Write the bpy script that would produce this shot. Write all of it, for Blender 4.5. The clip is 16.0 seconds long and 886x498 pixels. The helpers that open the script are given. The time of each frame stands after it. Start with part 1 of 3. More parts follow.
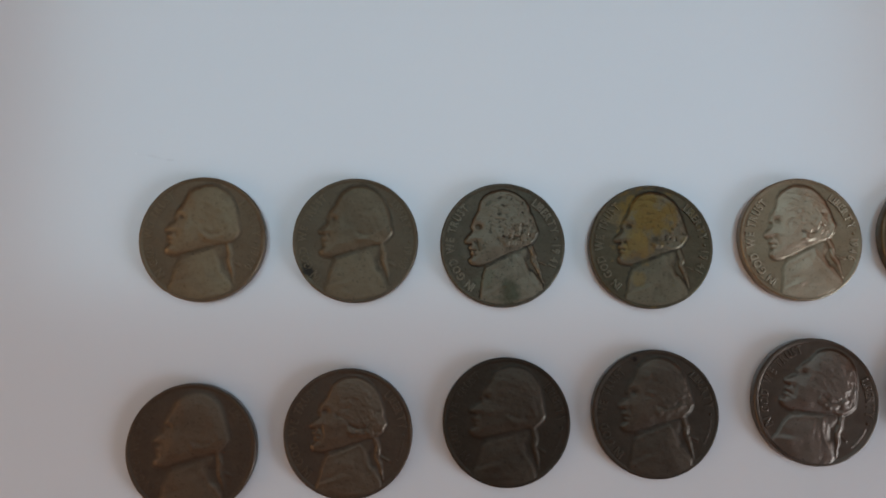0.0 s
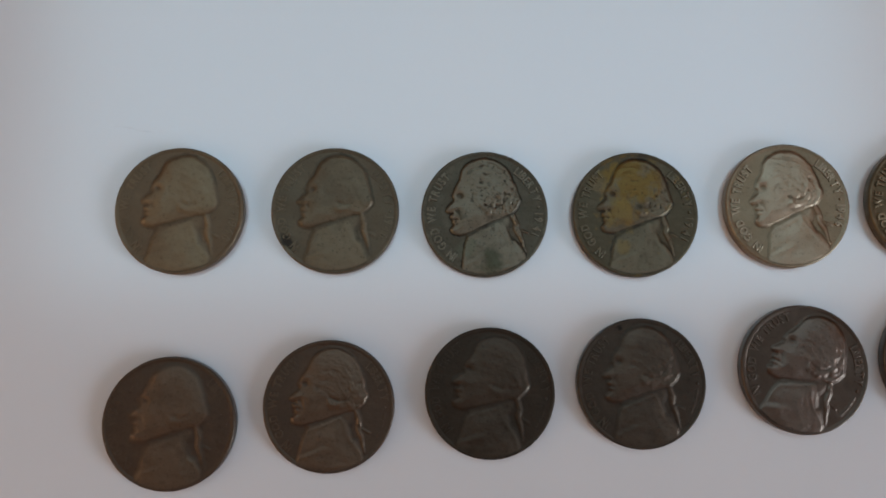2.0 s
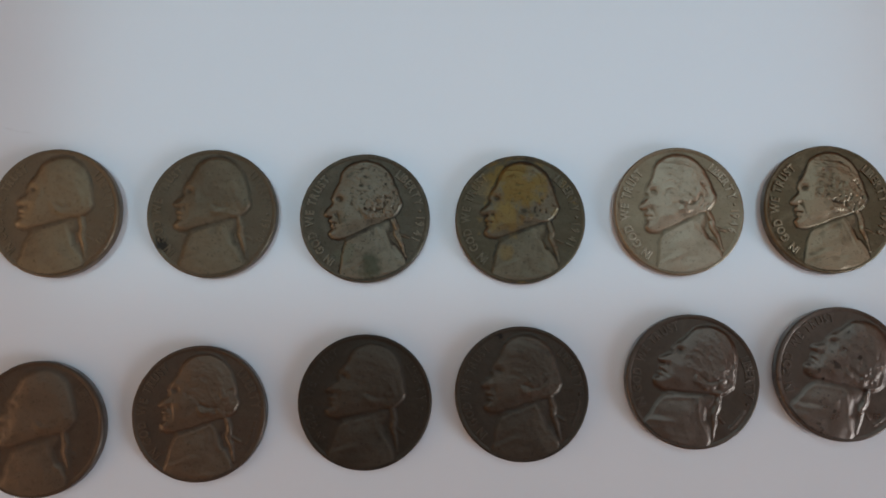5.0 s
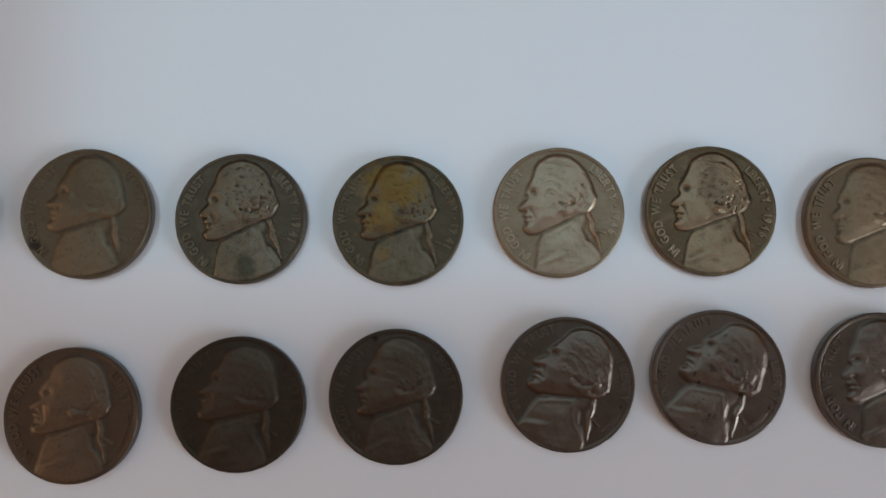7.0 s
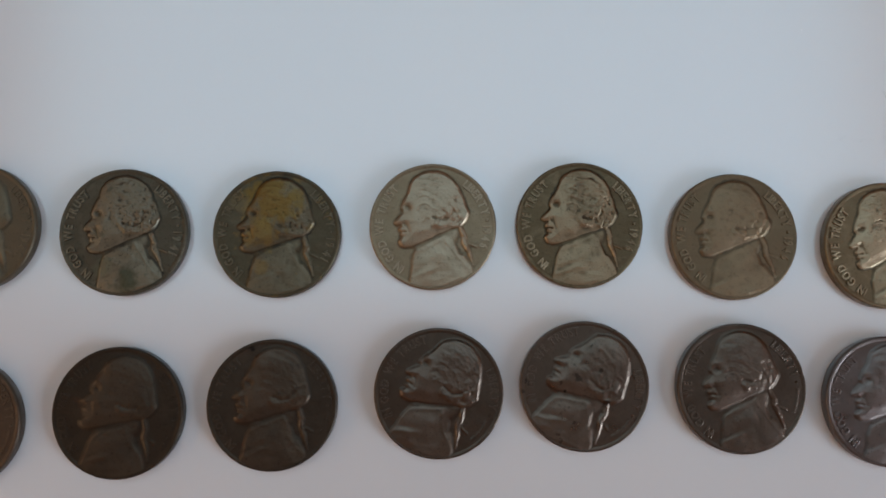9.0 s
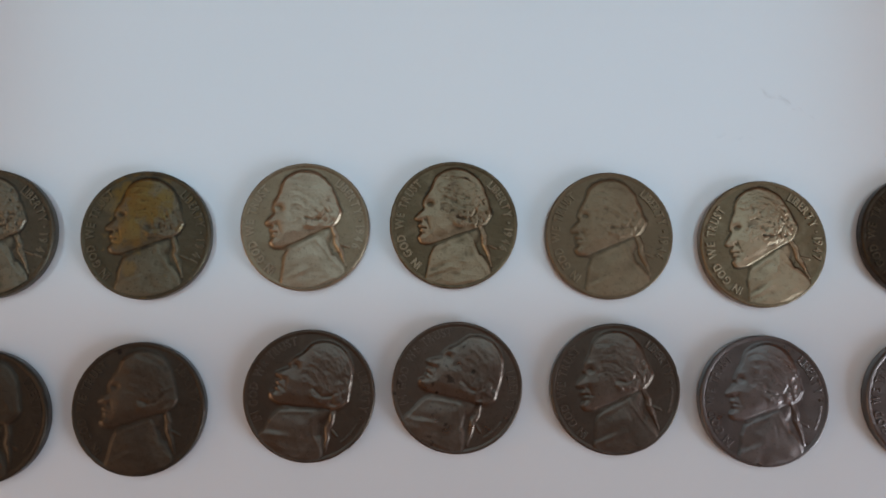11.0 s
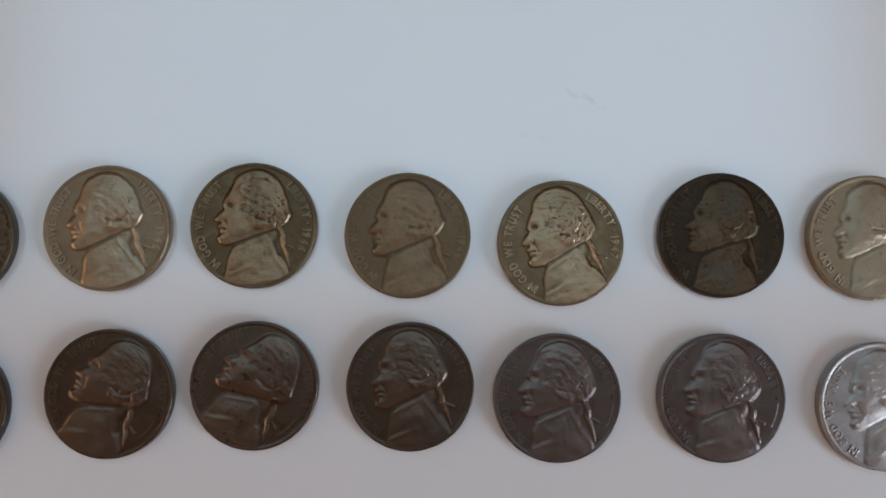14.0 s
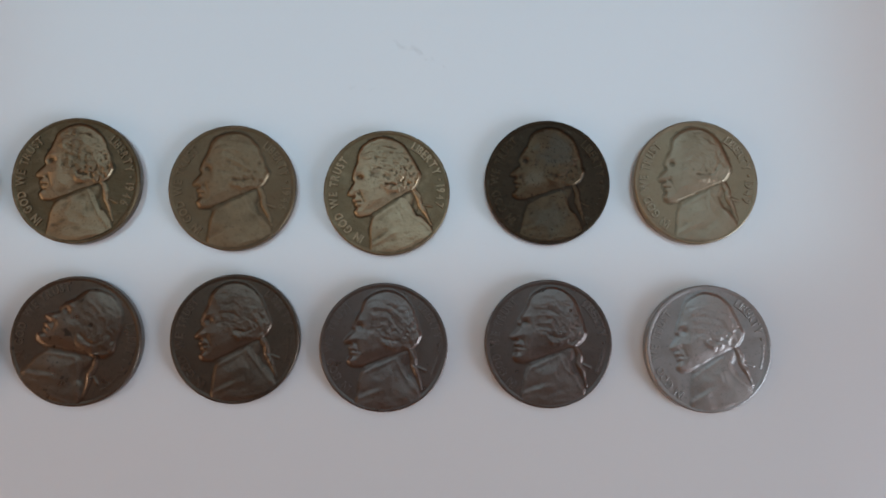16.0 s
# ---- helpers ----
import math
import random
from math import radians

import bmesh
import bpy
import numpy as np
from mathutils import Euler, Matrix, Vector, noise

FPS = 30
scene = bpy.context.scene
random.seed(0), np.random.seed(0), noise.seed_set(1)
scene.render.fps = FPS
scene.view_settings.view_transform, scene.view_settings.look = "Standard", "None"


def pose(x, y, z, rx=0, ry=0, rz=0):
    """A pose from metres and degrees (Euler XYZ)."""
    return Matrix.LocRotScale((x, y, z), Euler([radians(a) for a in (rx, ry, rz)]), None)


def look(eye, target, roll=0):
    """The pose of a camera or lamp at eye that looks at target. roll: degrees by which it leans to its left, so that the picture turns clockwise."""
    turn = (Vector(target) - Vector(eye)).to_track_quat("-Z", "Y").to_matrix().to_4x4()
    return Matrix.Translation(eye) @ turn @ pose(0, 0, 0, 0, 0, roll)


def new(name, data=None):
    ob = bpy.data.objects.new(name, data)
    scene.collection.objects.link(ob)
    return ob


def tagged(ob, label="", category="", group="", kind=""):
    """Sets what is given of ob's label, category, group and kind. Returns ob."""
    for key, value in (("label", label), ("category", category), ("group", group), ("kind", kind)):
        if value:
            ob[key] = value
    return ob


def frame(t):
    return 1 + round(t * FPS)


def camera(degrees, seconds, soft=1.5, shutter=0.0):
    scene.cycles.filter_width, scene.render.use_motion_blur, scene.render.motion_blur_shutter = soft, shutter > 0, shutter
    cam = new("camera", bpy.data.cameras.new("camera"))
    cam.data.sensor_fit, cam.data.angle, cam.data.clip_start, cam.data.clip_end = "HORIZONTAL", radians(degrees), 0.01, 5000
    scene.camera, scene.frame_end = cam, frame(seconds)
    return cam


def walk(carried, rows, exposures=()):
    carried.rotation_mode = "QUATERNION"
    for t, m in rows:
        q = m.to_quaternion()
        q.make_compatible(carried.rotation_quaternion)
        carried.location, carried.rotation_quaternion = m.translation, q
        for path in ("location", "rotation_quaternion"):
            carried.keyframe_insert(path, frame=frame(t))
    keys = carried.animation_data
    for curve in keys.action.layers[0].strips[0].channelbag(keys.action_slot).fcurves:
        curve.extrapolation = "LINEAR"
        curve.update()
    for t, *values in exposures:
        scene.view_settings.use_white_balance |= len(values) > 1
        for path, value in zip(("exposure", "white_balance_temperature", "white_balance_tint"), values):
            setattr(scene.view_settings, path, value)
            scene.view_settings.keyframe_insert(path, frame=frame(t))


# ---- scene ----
cam = camera(62.57, 16.0, soft=1.7)
# seconds, eye x y z in millimetres, turn in degrees
ROWS = [
    (0.0, 37.73, -15.08, 124.40, 6.434, -1.364, 0.515),
    (0.5, 37.23, -16.74, 122.71, 6.354, -1.579, 0.191),
    (1.0, 38.36, -18.45, 122.04, 6.424, -1.441, 0.036),
    (1.5, 40.52, -18.86, 121.41, 6.427, -1.005, -0.026),
    (2.0, 40.79, -20.59, 121.94, 6.761, -1.371, -0.047),
    (2.5, 41.42, -21.22, 122.34, 6.879, -1.514, -0.024),
    (3.0, 45.90, -20.22, 122.34, 6.723, -1.173, 0.055),
    (3.5, 51.54, -20.33, 123.04, 7.112, -0.670, 0.160),
    (6.0, 72.09, -19.69, 116.31, 7.168, 0.152, 0.685),
    (6.5, 77.80, -18.62, 116.08, 6.655, 0.273, 0.722),
    (7.0, 83.46, -16.42, 118.29, 5.595, -0.013, 0.636),
    (7.5, 89.06, -17.40, 120.94, 6.202, -0.033, 0.673),
    (8.0, 94.88, -16.36, 121.41, 5.982, 0.123, 0.681),
    (8.5, 99.74, -15.55, 122.36, 5.788, 0.191, 0.708),
    (9.0, 102.71, -14.61, 122.42, 5.684, -0.553, 0.648),
    (11.5, 127.77, -14.44, 121.17, 5.817, -1.175, 0.216),
    (12.0, 132.97, -13.21, 121.45, 5.419, -1.011, 0.117),
    (12.5, 138.95, -13.85, 122.08, 5.333, -0.858, 0.050),
    (13.0, 143.91, -12.43, 122.45, 4.650, -0.864, 0.090),
    (13.5, 150.58, -11.92, 123.52, 4.579, -0.700, 0.140),
    (14.0, 157.24, -11.65, 123.69, 4.442, -0.521, 0.142),
    (14.5, 163.85, -12.05, 124.74, 4.454, -0.043, 0.120),
    (15.0, 172.30, -11.93, 124.95, 4.663, 0.001, -0.068),
    (15.5, 176.77, -12.75, 124.37, 5.309, -1.000, -0.234),
    (16.0, 184.09, -21.70, 123.10, 5.186, -1.469, -1.048),
]
walk(cam, [(t, pose(x / 1000, y / 1000, z / 1000, rx, ry, rz)) for t, x, y, z, rx, ry, rz in ROWS], [(0.0, -0.2), (2.0, -0.12), (6.0, -0.12), (9.0, -0.08), (16.0, -0.08)])
# the coins' middles in metres, the far row first
COIN_AT = [
    (-0.00000, -0.00000), (0.02570, 0.00012), (0.05067, -0.00040), (0.07605, -0.00039), (0.10200, 0.00118),
    (0.12652, 0.00171), (0.15237, 0.00013), (0.17813, -0.00106), (0.20530, 0.00034), (0.23066, 0.00000),
    (-0.00025, -0.03457), (0.02520, -0.03193), (0.05132, -0.02990), (0.07618, -0.02841), (0.10331, -0.02624),
    (0.12718, -0.02486), (0.15295, -0.02498), (0.17729, -0.02681), (0.20464, -0.02678), (0.23137, -0.02814),
]
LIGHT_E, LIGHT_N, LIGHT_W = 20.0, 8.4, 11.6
w = bpy.data.worlds.new("daylight")
scene.world = w
w.use_nodes = True
sky = w.node_tree.nodes.new("ShaderNodeTexSky")
sky.sky_type, sky.sun_disc = "NISHITA", False
sky.sun_elevation, sky.sun_rotation = radians(40), radians(120)
w.node_tree.links.new(sky.outputs[0], w.node_tree.nodes["Background"].inputs[0])
w.node_tree.nodes["Background"].inputs[1].default_value = 0.1

# the assumed, unseen room round the table, metres
X0, X1, Y0, Y1, FLOOR, CEIL = -1.5, 1.35, -1.65, 2.1, -0.75, 1.75
# east window: y from, y to, z from, z to
WIN_E = (-1.0, -0.25, 0.3, 1.1)
# unseen roof window added to lay a sheen on the table: x from, x to, y from, y to
SHEEN_N = (-0.98, 1.3, 0.08, 1.25)
# unseen west window added as a warm fill light: y from, y to, z from, z to
FILL_W = (-1.45, 0.25, 0.15, 1.35)


def window_light(name, at, target, wide, high, watts, colour):
    lamp = bpy.data.lights.new(name, "AREA")
    lamp.shape, lamp.size, lamp.size_y, lamp.energy, lamp.color = "RECTANGLE", wide, high, watts, colour
    ob = new(name, lamp)
    ob.matrix_world = look(at, target)
    return ob


yc, zc = (WIN_E[0] + WIN_E[1]) / 2, (WIN_E[2] + WIN_E[3]) / 2
window_light("window_light_east", (X1 + 0.02, yc, zc), (0, yc, zc), WIN_E[3] - WIN_E[2], WIN_E[1] - WIN_E[0], LIGHT_E, (0.63, 0.80, 1.0))
# added light; its near edge sets where the tabletop turns darker
xc, yc = (SHEEN_N[0] + SHEEN_N[1]) / 2, (SHEEN_N[2] + SHEEN_N[3]) / 2
window_light("roof_sheen_light", (xc, yc, CEIL + 0.02), (xc, yc, 0), SHEEN_N[1] - SHEEN_N[0], SHEEN_N[3] - SHEEN_N[2], LIGHT_N, (0.61, 0.87, 1.0))
yc, zc = (FILL_W[0] + FILL_W[1]) / 2, (FILL_W[2] + FILL_W[3]) / 2
window_light("warm_fill_light_west", (X0 - 0.02, yc, zc), (0, yc, zc), FILL_W[1] - FILL_W[0], FILL_W[3] - FILL_W[2], LIGHT_W, (1.0, 0.70, 0.45))


# ---- materials ----
class Nodes:
    """A short hand for node materials."""

    def __init__(self, name):
        self.mat = bpy.data.materials.new(name)
        self.mat.use_nodes = True
        self.tree = self.mat.node_tree
        self.bsdf = self.tree.nodes["Principled BSDF"]
        self.tex = None

    def node(self, kind, **values):
        n = self.tree.nodes.new(kind)
        for key, value in values.items():
            n.inputs[key].default_value = value
        return n

    def link(self, a, b):
        self.tree.links.new(a, b)

    def coords(self):
        if self.tex is None:
            self.tex = self.node("ShaderNodeTexCoord")
            self.info = self.node("ShaderNodeObjectInfo")
            self.mixv = self.node("ShaderNodeVectorMath")
            self.mixv.operation = "ADD"
            self.link(self.tex.outputs["Object"], self.mixv.inputs[0])
            self.link(self.info.outputs["Random"], self.mixv.inputs[1])
        return self.mixv.outputs[0]

    def noise(self, scale, detail=4.0, rough=0.55, distort=0.0):
        n = self.node("ShaderNodeTexNoise", Scale=scale, Detail=detail, Roughness=rough, Distortion=distort)
        self.link(self.coords(), n.inputs["Vector"])
        return n.outputs["Fac"]

    def ramp(self, fac, a, b, va=0.0, vb=1.0):
        r = self.node("ShaderNodeMapRange")
        r.inputs["From Min"].default_value, r.inputs["From Max"].default_value = a, b
        r.inputs["To Min"].default_value, r.inputs["To Max"].default_value = va, vb
        self.link(fac, r.inputs["Value"])
        return r.outputs["Result"]

    def mix(self, fac, a, b):
        m = self.node("ShaderNodeMix")
        m.data_type = "RGBA"
        for value, socket in ((a, m.inputs[6]), (b, m.inputs[7])):
            if isinstance(value, tuple):
                socket.default_value = (*value, 1)
            else:
                self.link(value, socket)
        if isinstance(fac, float):
            m.inputs[0].default_value = fac
        else:
            self.link(fac, m.inputs[0])
        return m.outputs[2]

    def bump(self, height, distance, strength=1.0, under=None):
        b = self.node("ShaderNodeBump", Distance=distance, Strength=strength)
        self.link(height, b.inputs["Height"])
        if under:
            self.link(under, b.inputs["Normal"])
        return b.outputs["Normal"]


def plain(name, a, b, rough, scale, bump=0.0003):
    m = Nodes(name)
    m.link(m.mix(m.ramp(m.noise(scale), 0.35, 0.65), a, b), m.bsdf.inputs["Base Color"])
    m.bsdf.inputs["Roughness"].default_value = rough
    m.link(m.bump(m.noise(scale * 12), bump), m.bsdf.inputs["Normal"])
    return m.mat


def tabletop_material():
    m = Nodes("white laminate")
    c = m.mix(m.ramp(m.noise(7.0, 2.0), 0.15, 0.85), (0.78, 0.78, 0.785), (0.76, 0.76, 0.77))
    m.link(c, m.bsdf.inputs["Base Color"])
    m.link(m.ramp(m.noise(12.0, 2.0), 0.1, 0.9, 0.20, 0.23), m.bsdf.inputs["Roughness"])
    m.bsdf.inputs["IOR"].default_value = 2.9
    return m.mat


def coin_material(name, rubbed, tarnish, rough, metal=0.9, grain=1.0, spots=(), speckle=0.45, grime_shade=0.5):
    """Old cupronickel: tarnish lies on the low parts, the high parts are rubbed lighter, dirt and painted-in shade
    darken the relief's foot and hollows. spots: stains of x, y, size in coin radii, colour and strength.
    """
    m = Nodes(name)
    blotch = m.noise(300.0, 5.0, 0.6, 0.6)
    cloud = m.noise(110.0, 4.0, 0.6, 0.3)
    speck = m.noise(1500.0, 3.0, 0.65)
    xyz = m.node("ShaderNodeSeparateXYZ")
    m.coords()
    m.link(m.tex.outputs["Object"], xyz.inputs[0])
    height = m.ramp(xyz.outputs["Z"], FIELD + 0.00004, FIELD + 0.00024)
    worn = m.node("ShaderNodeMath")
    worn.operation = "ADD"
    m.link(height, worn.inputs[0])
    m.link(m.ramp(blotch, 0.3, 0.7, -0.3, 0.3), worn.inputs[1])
    # wear plus painted shade: darkens the relief's hollows, lightens its ridges
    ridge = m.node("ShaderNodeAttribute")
    ridge.attribute_name = "wear_shade"
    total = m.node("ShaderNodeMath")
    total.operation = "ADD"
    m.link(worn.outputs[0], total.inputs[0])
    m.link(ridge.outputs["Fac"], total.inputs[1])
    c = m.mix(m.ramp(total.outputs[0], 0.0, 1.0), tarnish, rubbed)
    c = m.mix(m.ramp(cloud, 0.5, 0.72, 0.0, 0.6), c, tuple(0.78 * t + 0.05 * r for t, r in zip(tarnish, rubbed)))
    for sx, sy, size, colour, strength in spots:
        near = m.node("ShaderNodeVectorMath")
        near.operation = "DISTANCE"
        m.link(m.tex.outputs["Object"], near.inputs[0])
        near.inputs[1].default_value = (sx * RADIUS, sy * RADIUS, FIELD)
        ragged = m.node("ShaderNodeMath")
        ragged.operation = "ADD"
        m.link(m.ramp(near.outputs["Value"], 0.0, size * RADIUS * 1.6, 1.0, 0.0), ragged.inputs[0])
        m.link(m.ramp(m.noise(380.0, 4.0), 0.3, 0.7, -0.35, 0.35), ragged.inputs[1])
        c = m.mix(m.ramp(ragged.outputs[0], 0.25, 0.6, 0.0, strength), c, colour)
    c = m.mix(m.ramp(speck, 0.58, 0.74, 0.0, speckle), c, tuple(0.4 * v for v in tarnish))
    # near-black at the relief's foot: old dirt with crevice shade painted in
    dirt_shade = m.node("ShaderNodeMath")
    dirt_shade.operation = "MULTIPLY"
    m.link(m.ramp(ridge.outputs["Fac"], -0.12, -0.6, 0.0, grime_shade), dirt_shade.inputs[0])
    m.link(m.ramp(blotch, 0.36, 0.62, 0.15, 1.0), dirt_shade.inputs[1])
    c = m.mix(dirt_shade.outputs[0], c, (0.03, 0.025, 0.019))
    pits = m.noise(3600.0, 2.0, 0.5)
    c = m.mix(m.ramp(pits, 0.64, 0.72, 0.0, speckle), c, tuple(0.3 * v for v in tarnish))
    m.link(c, m.bsdf.inputs["Base Color"])
    m.bsdf.inputs["Metallic"].default_value = metal
    m.link(m.ramp(m.noise(420.0, 4.0), 0.3, 0.7, rough - 0.05, rough + 0.08), m.bsdf.inputs["Roughness"])
    scratch = m.node("ShaderNodeTexNoise", Scale=700.0, Detail=2.0)
    stretch = m.node("ShaderNodeMapping")
    stretch.inputs["Scale"].default_value, stretch.inputs["Rotation"].default_value = (0.12, 2.2, 1.0), (0, 0, 0.7)
    m.link(m.coords(), stretch.inputs["Vector"])
    m.link(stretch.outputs[0], scratch.inputs["Vector"])
    n = m.bump(scratch.outputs["Fac"], 0.00002 * grain)
    n = m.bump(m.noise(1100.0, 3.0), 0.00004 * grain, 1.0, n)
    m.link(m.bump(m.noise(330.0, 3.0), 0.00006 * grain, 1.0, n), m.bsdf.inputs["Normal"])
    return m.mat


RADIUS, THICK = 0.0106, 0.00195
FIELD = THICK - 0.00010


TABLE = tabletop_material()
# unseen walls and ceiling; their warm tones tint bounced and mirrored light
WALL = plain("matt wall paint", (0.66, 0.39, 0.24), (0.70, 0.42, 0.265), 0.85, 3.0)
CEILING = plain("warm brown ceiling for dim reflections", (0.36, 0.265, 0.205), (0.40, 0.295, 0.23), 0.9, 3.0)
FLOOR_WOOD = plain("brown floor boards", (0.16, 0.10, 0.06), (0.24, 0.15, 0.09), 0.5, 6.0)
FRAME_PAINT = plain("white window paint", (0.74, 0.74, 0.72), (0.8, 0.8, 0.78), 0.4, 8.0)
LEG_PAINT = plain("white leg paint", (0.7, 0.7, 0.7), (0.76, 0.76, 0.76), 0.4, 8.0)
glass = Nodes("window glass")
glass.bsdf.inputs["Transmission Weight"].default_value, glass.bsdf.inputs["Roughness"].default_value = 1.0, 0.0
GLASS = glass.mat


# ---- building helpers ----
def mesh_object(name, bm, material, parent=None, smooth=False):
    me = bpy.data.meshes.new(name)
    bm.to_mesh(me)
    bm.free()
    me.materials.append(material)
    if smooth:
        me.polygons.foreach_set("use_smooth", [True] * len(me.polygons))
    ob = new(name, me)
    ob.parent = parent
    return ob


def part(name, bm, material, parent, label="", smooth=False):
    return tagged(mesh_object(name, bm, material, parent, smooth), label=label)


def box(bm, x0, x1, y0, y1, z0, z1, bevel=0.0):
    made = bmesh.ops.create_cube(bm, size=1.0, matrix=Matrix.LocRotScale(((x0 + x1) / 2, (y0 + y1) / 2, (z0 + z1) / 2), None, (x1 - x0, y1 - y0, z1 - z0)))
    if bevel:
        edges = list({e for v in made["verts"] for e in v.link_edges})
        bmesh.ops.bevel(bm, geom=edges, offset=bevel, segments=3, affect="EDGES", profile=0.5)
    return bm


def boxed(*spans):
    bm = bmesh.new()
    for s in spans:
        box(bm, *s)
    return bm


def structure(name, bm, material, label):
    return tagged(mesh_object(name, bm, material), label, name.split("_")[0], kind="structure")


# ---- the room ----
T = 0.12
structure("floor", boxed((X0 - T, X1 + T, Y0 - T, Y1 + T, FLOOR - T, FLOOR)), FLOOR_WOOD, "brown wooden floor under the white table")
a, b, c, d = SHEEN_N
structure("ceiling", boxed((X0 - T, a, Y0 - T, Y1 + T, CEIL, CEIL + T), (b, X1 + T, Y0 - T, Y1 + T, CEIL, CEIL + T), (a, b, Y0 - T, c, CEIL, CEIL + T), (a, b, d, Y1 + T, CEIL, CEIL + T)), CEILING, "assumed plain warm brown ceiling with an added roof window")
structure("wall_south", boxed((X0, X1, Y0 - T, Y0, FLOOR, CEIL)), WALL, "plain matt beige painted wall of the room")
a, b, c, d = FILL_W
structure("wall_west", boxed((X0 - T, X0, Y0 - T, a, FLOOR, CEIL), (X0 - T, X0, b, Y1 + T, FLOOR, CEIL), (X0 - T, X0, a, b, FLOOR, c), (X0 - T, X0, a, b, d, CEIL)), WALL, "plain matt beige wall with an opening for the added warm light")
a, b, c, d = WIN_E
structure("wall_east", boxed((X1, X1 + T, Y0 - T, a, FLOOR, CEIL), (X1, X1 + T, b, Y1 + T, FLOOR, CEIL), (X1, X1 + T, a, b, FLOOR, c), (X1, X1 + T, a, b, d, CEIL)), WALL, "plain matt beige wall with a window opening")
structure("wall_north", boxed((X0, X1, Y1, Y1 + T, FLOOR, CEIL)), WALL, "plain matt beige painted wall of the room")


def window(name, span, u0, u1, v0, v1):
    """A window of two panes with its frame in an opening; span lays (u, depth, v) into the room."""
    thing = tagged(new(name), "assumed white framed two-pane window with a light in its opening", "window", kind="structure")
    um, f = (u0 + u1) / 2, 0.05
    part("window_frame", boxed(span(u0, u0 + f, 0.05, 0.1, v0, v1), span(u1 - f, u1, 0.05, 0.1, v0, v1), span(u0 + f, u1 - f, 0.05, 0.1, v0, v0 + f),
                               span(u0 + f, u1 - f, 0.05, 0.1, v1 - f, v1), span(um - f / 2, um + f / 2, 0.05, 0.1, v0 + f, v1 - f)), FRAME_PAINT, thing)
    for ua, ub in ((u0 + f, um - f / 2), (um + f / 2, u1 - f)):
        part("pane", boxed(span(ua, ub, 0.072, 0.078, v0 + f, v1 - f)), GLASS, thing).visible_shadow = False


window("window_1", lambda ua, ub, da, db, va, vb: (X1 + da, X1 + db, ua, ub, va, vb), *WIN_E)
window("added_roof_window", lambda ua, ub, da, db, va, vb: (ua, ub, va, vb, CEIL + da, CEIL + db), *SHEEN_N)

# frame round the added warm fill light, out of view
window("added_fill_window", lambda ua, ub, da, db, va, vb: (X0 - db, X0 - da, ua, ub, va, vb), *FILL_W)


# ---- the table ----
def table():
    thing = tagged(new("table"), "plain glossy white laminate table under the coins", "table")
    thing.location = (0.1, 0.0, FLOOR)
    h = -FLOOR
    bm = box(bmesh.new(), -0.7, 0.7, -0.4, 0.4, h - 0.03, h, 0.003)
    part("tabletop", bm, TABLE, thing)
    for sx in (-1, 1):
        for sy in (-1, 1):
            part("leg", box(bmesh.new(), sx * 0.64 - 0.03, sx * 0.64 + 0.03, sy * 0.34 - 0.03, sy * 0.34 + 0.03, 0, h - 0.0305, 0.002), LEG_PAINT, thing)


table()

# ---- the coins ----
STEP = 0.0078


def smooth01(a, b, v):
    t = np.clip((v - a) / (b - a), 0, 1)
    return t * t * (3 - 2 * t)


def value_noise(x, y, cell, seed):
    """Smooth lattice noise from -1 to 1."""
    grid = np.random.RandomState(seed).uniform(-1, 1, (64, 64))
    u, v = x / cell + 31, y / cell + 31
    i, j = np.floor(u).astype(int), np.floor(v).astype(int)
    s, t = smooth01(0, 1, u - i), smooth01(0, 1, v - j)
    i, j = i % 63, j % 63
    return (grid[i, j] * (1 - s) + grid[i + 1, j] * s) * (1 - t) + (grid[i, j + 1] * (1 - s) + grid[i + 1, j + 1] * s) * t


def rounded(points, steps=6):
    """A closed smooth line through the given points."""
    p = np.array(points, float)
    q0, q1, q2, q3 = np.roll(p, 1, 0), p, np.roll(p, -1, 0), np.roll(p, -2, 0)
    out = []
    for t in np.arange(steps) / steps:
        out.append(0.5 * (2 * q1 + (q2 - q0) * t + (2 * q0 - 5 * q1 + 4 * q2 - q3) * t * t + (3 * q1 - q0 - 3 * q2 + q3) * t ** 3))
    return np.stack(out, 1).reshape(-1, 2)


def inside_depth(x, y, line):
    """How deep (x, y) lies inside a closed line; minus outside."""
    best, within = np.full(x.shape, 9.0), np.zeros(x.shape, bool)
    for (ax, ay), (bx, by) in zip(line, np.roll(line, -1, 0)):
        dx, dy = bx - ax, by - ay
        t = np.clip(((x - ax) * dx + (y - ay) * dy) / (dx * dx + dy * dy + 1e-12), 0, 1)
        best = np.minimum(best, np.hypot(x - ax - t * dx, y - ay - t * dy))
        if ay != by:
            within ^= ((ay > y) != (by > y)) & (x < ax + (y - ay) * dx / (by - ay))
    return np.where(within, best, -best)


def stroke(x, y, ax, ay, bx, by):
    dx, dy = bx - ax, by - ay
    t = np.clip(((x - ax) * dx + (y - ay) * dy) / (dx * dx + dy * dy), 0, 1)
    return np.hypot(x - ax - t * dx, y - ay - t * dy)


def blob(x, y, cx, cy, rx, ry, turn=0.0):
    c, s = math.cos(turn), math.sin(turn)
    u, v = (c * (x - cx) + s * (y - cy)) / rx, (-s * (x - cx) + c * (y - cy)) / ry
    return np.exp(-(u * u + v * v))


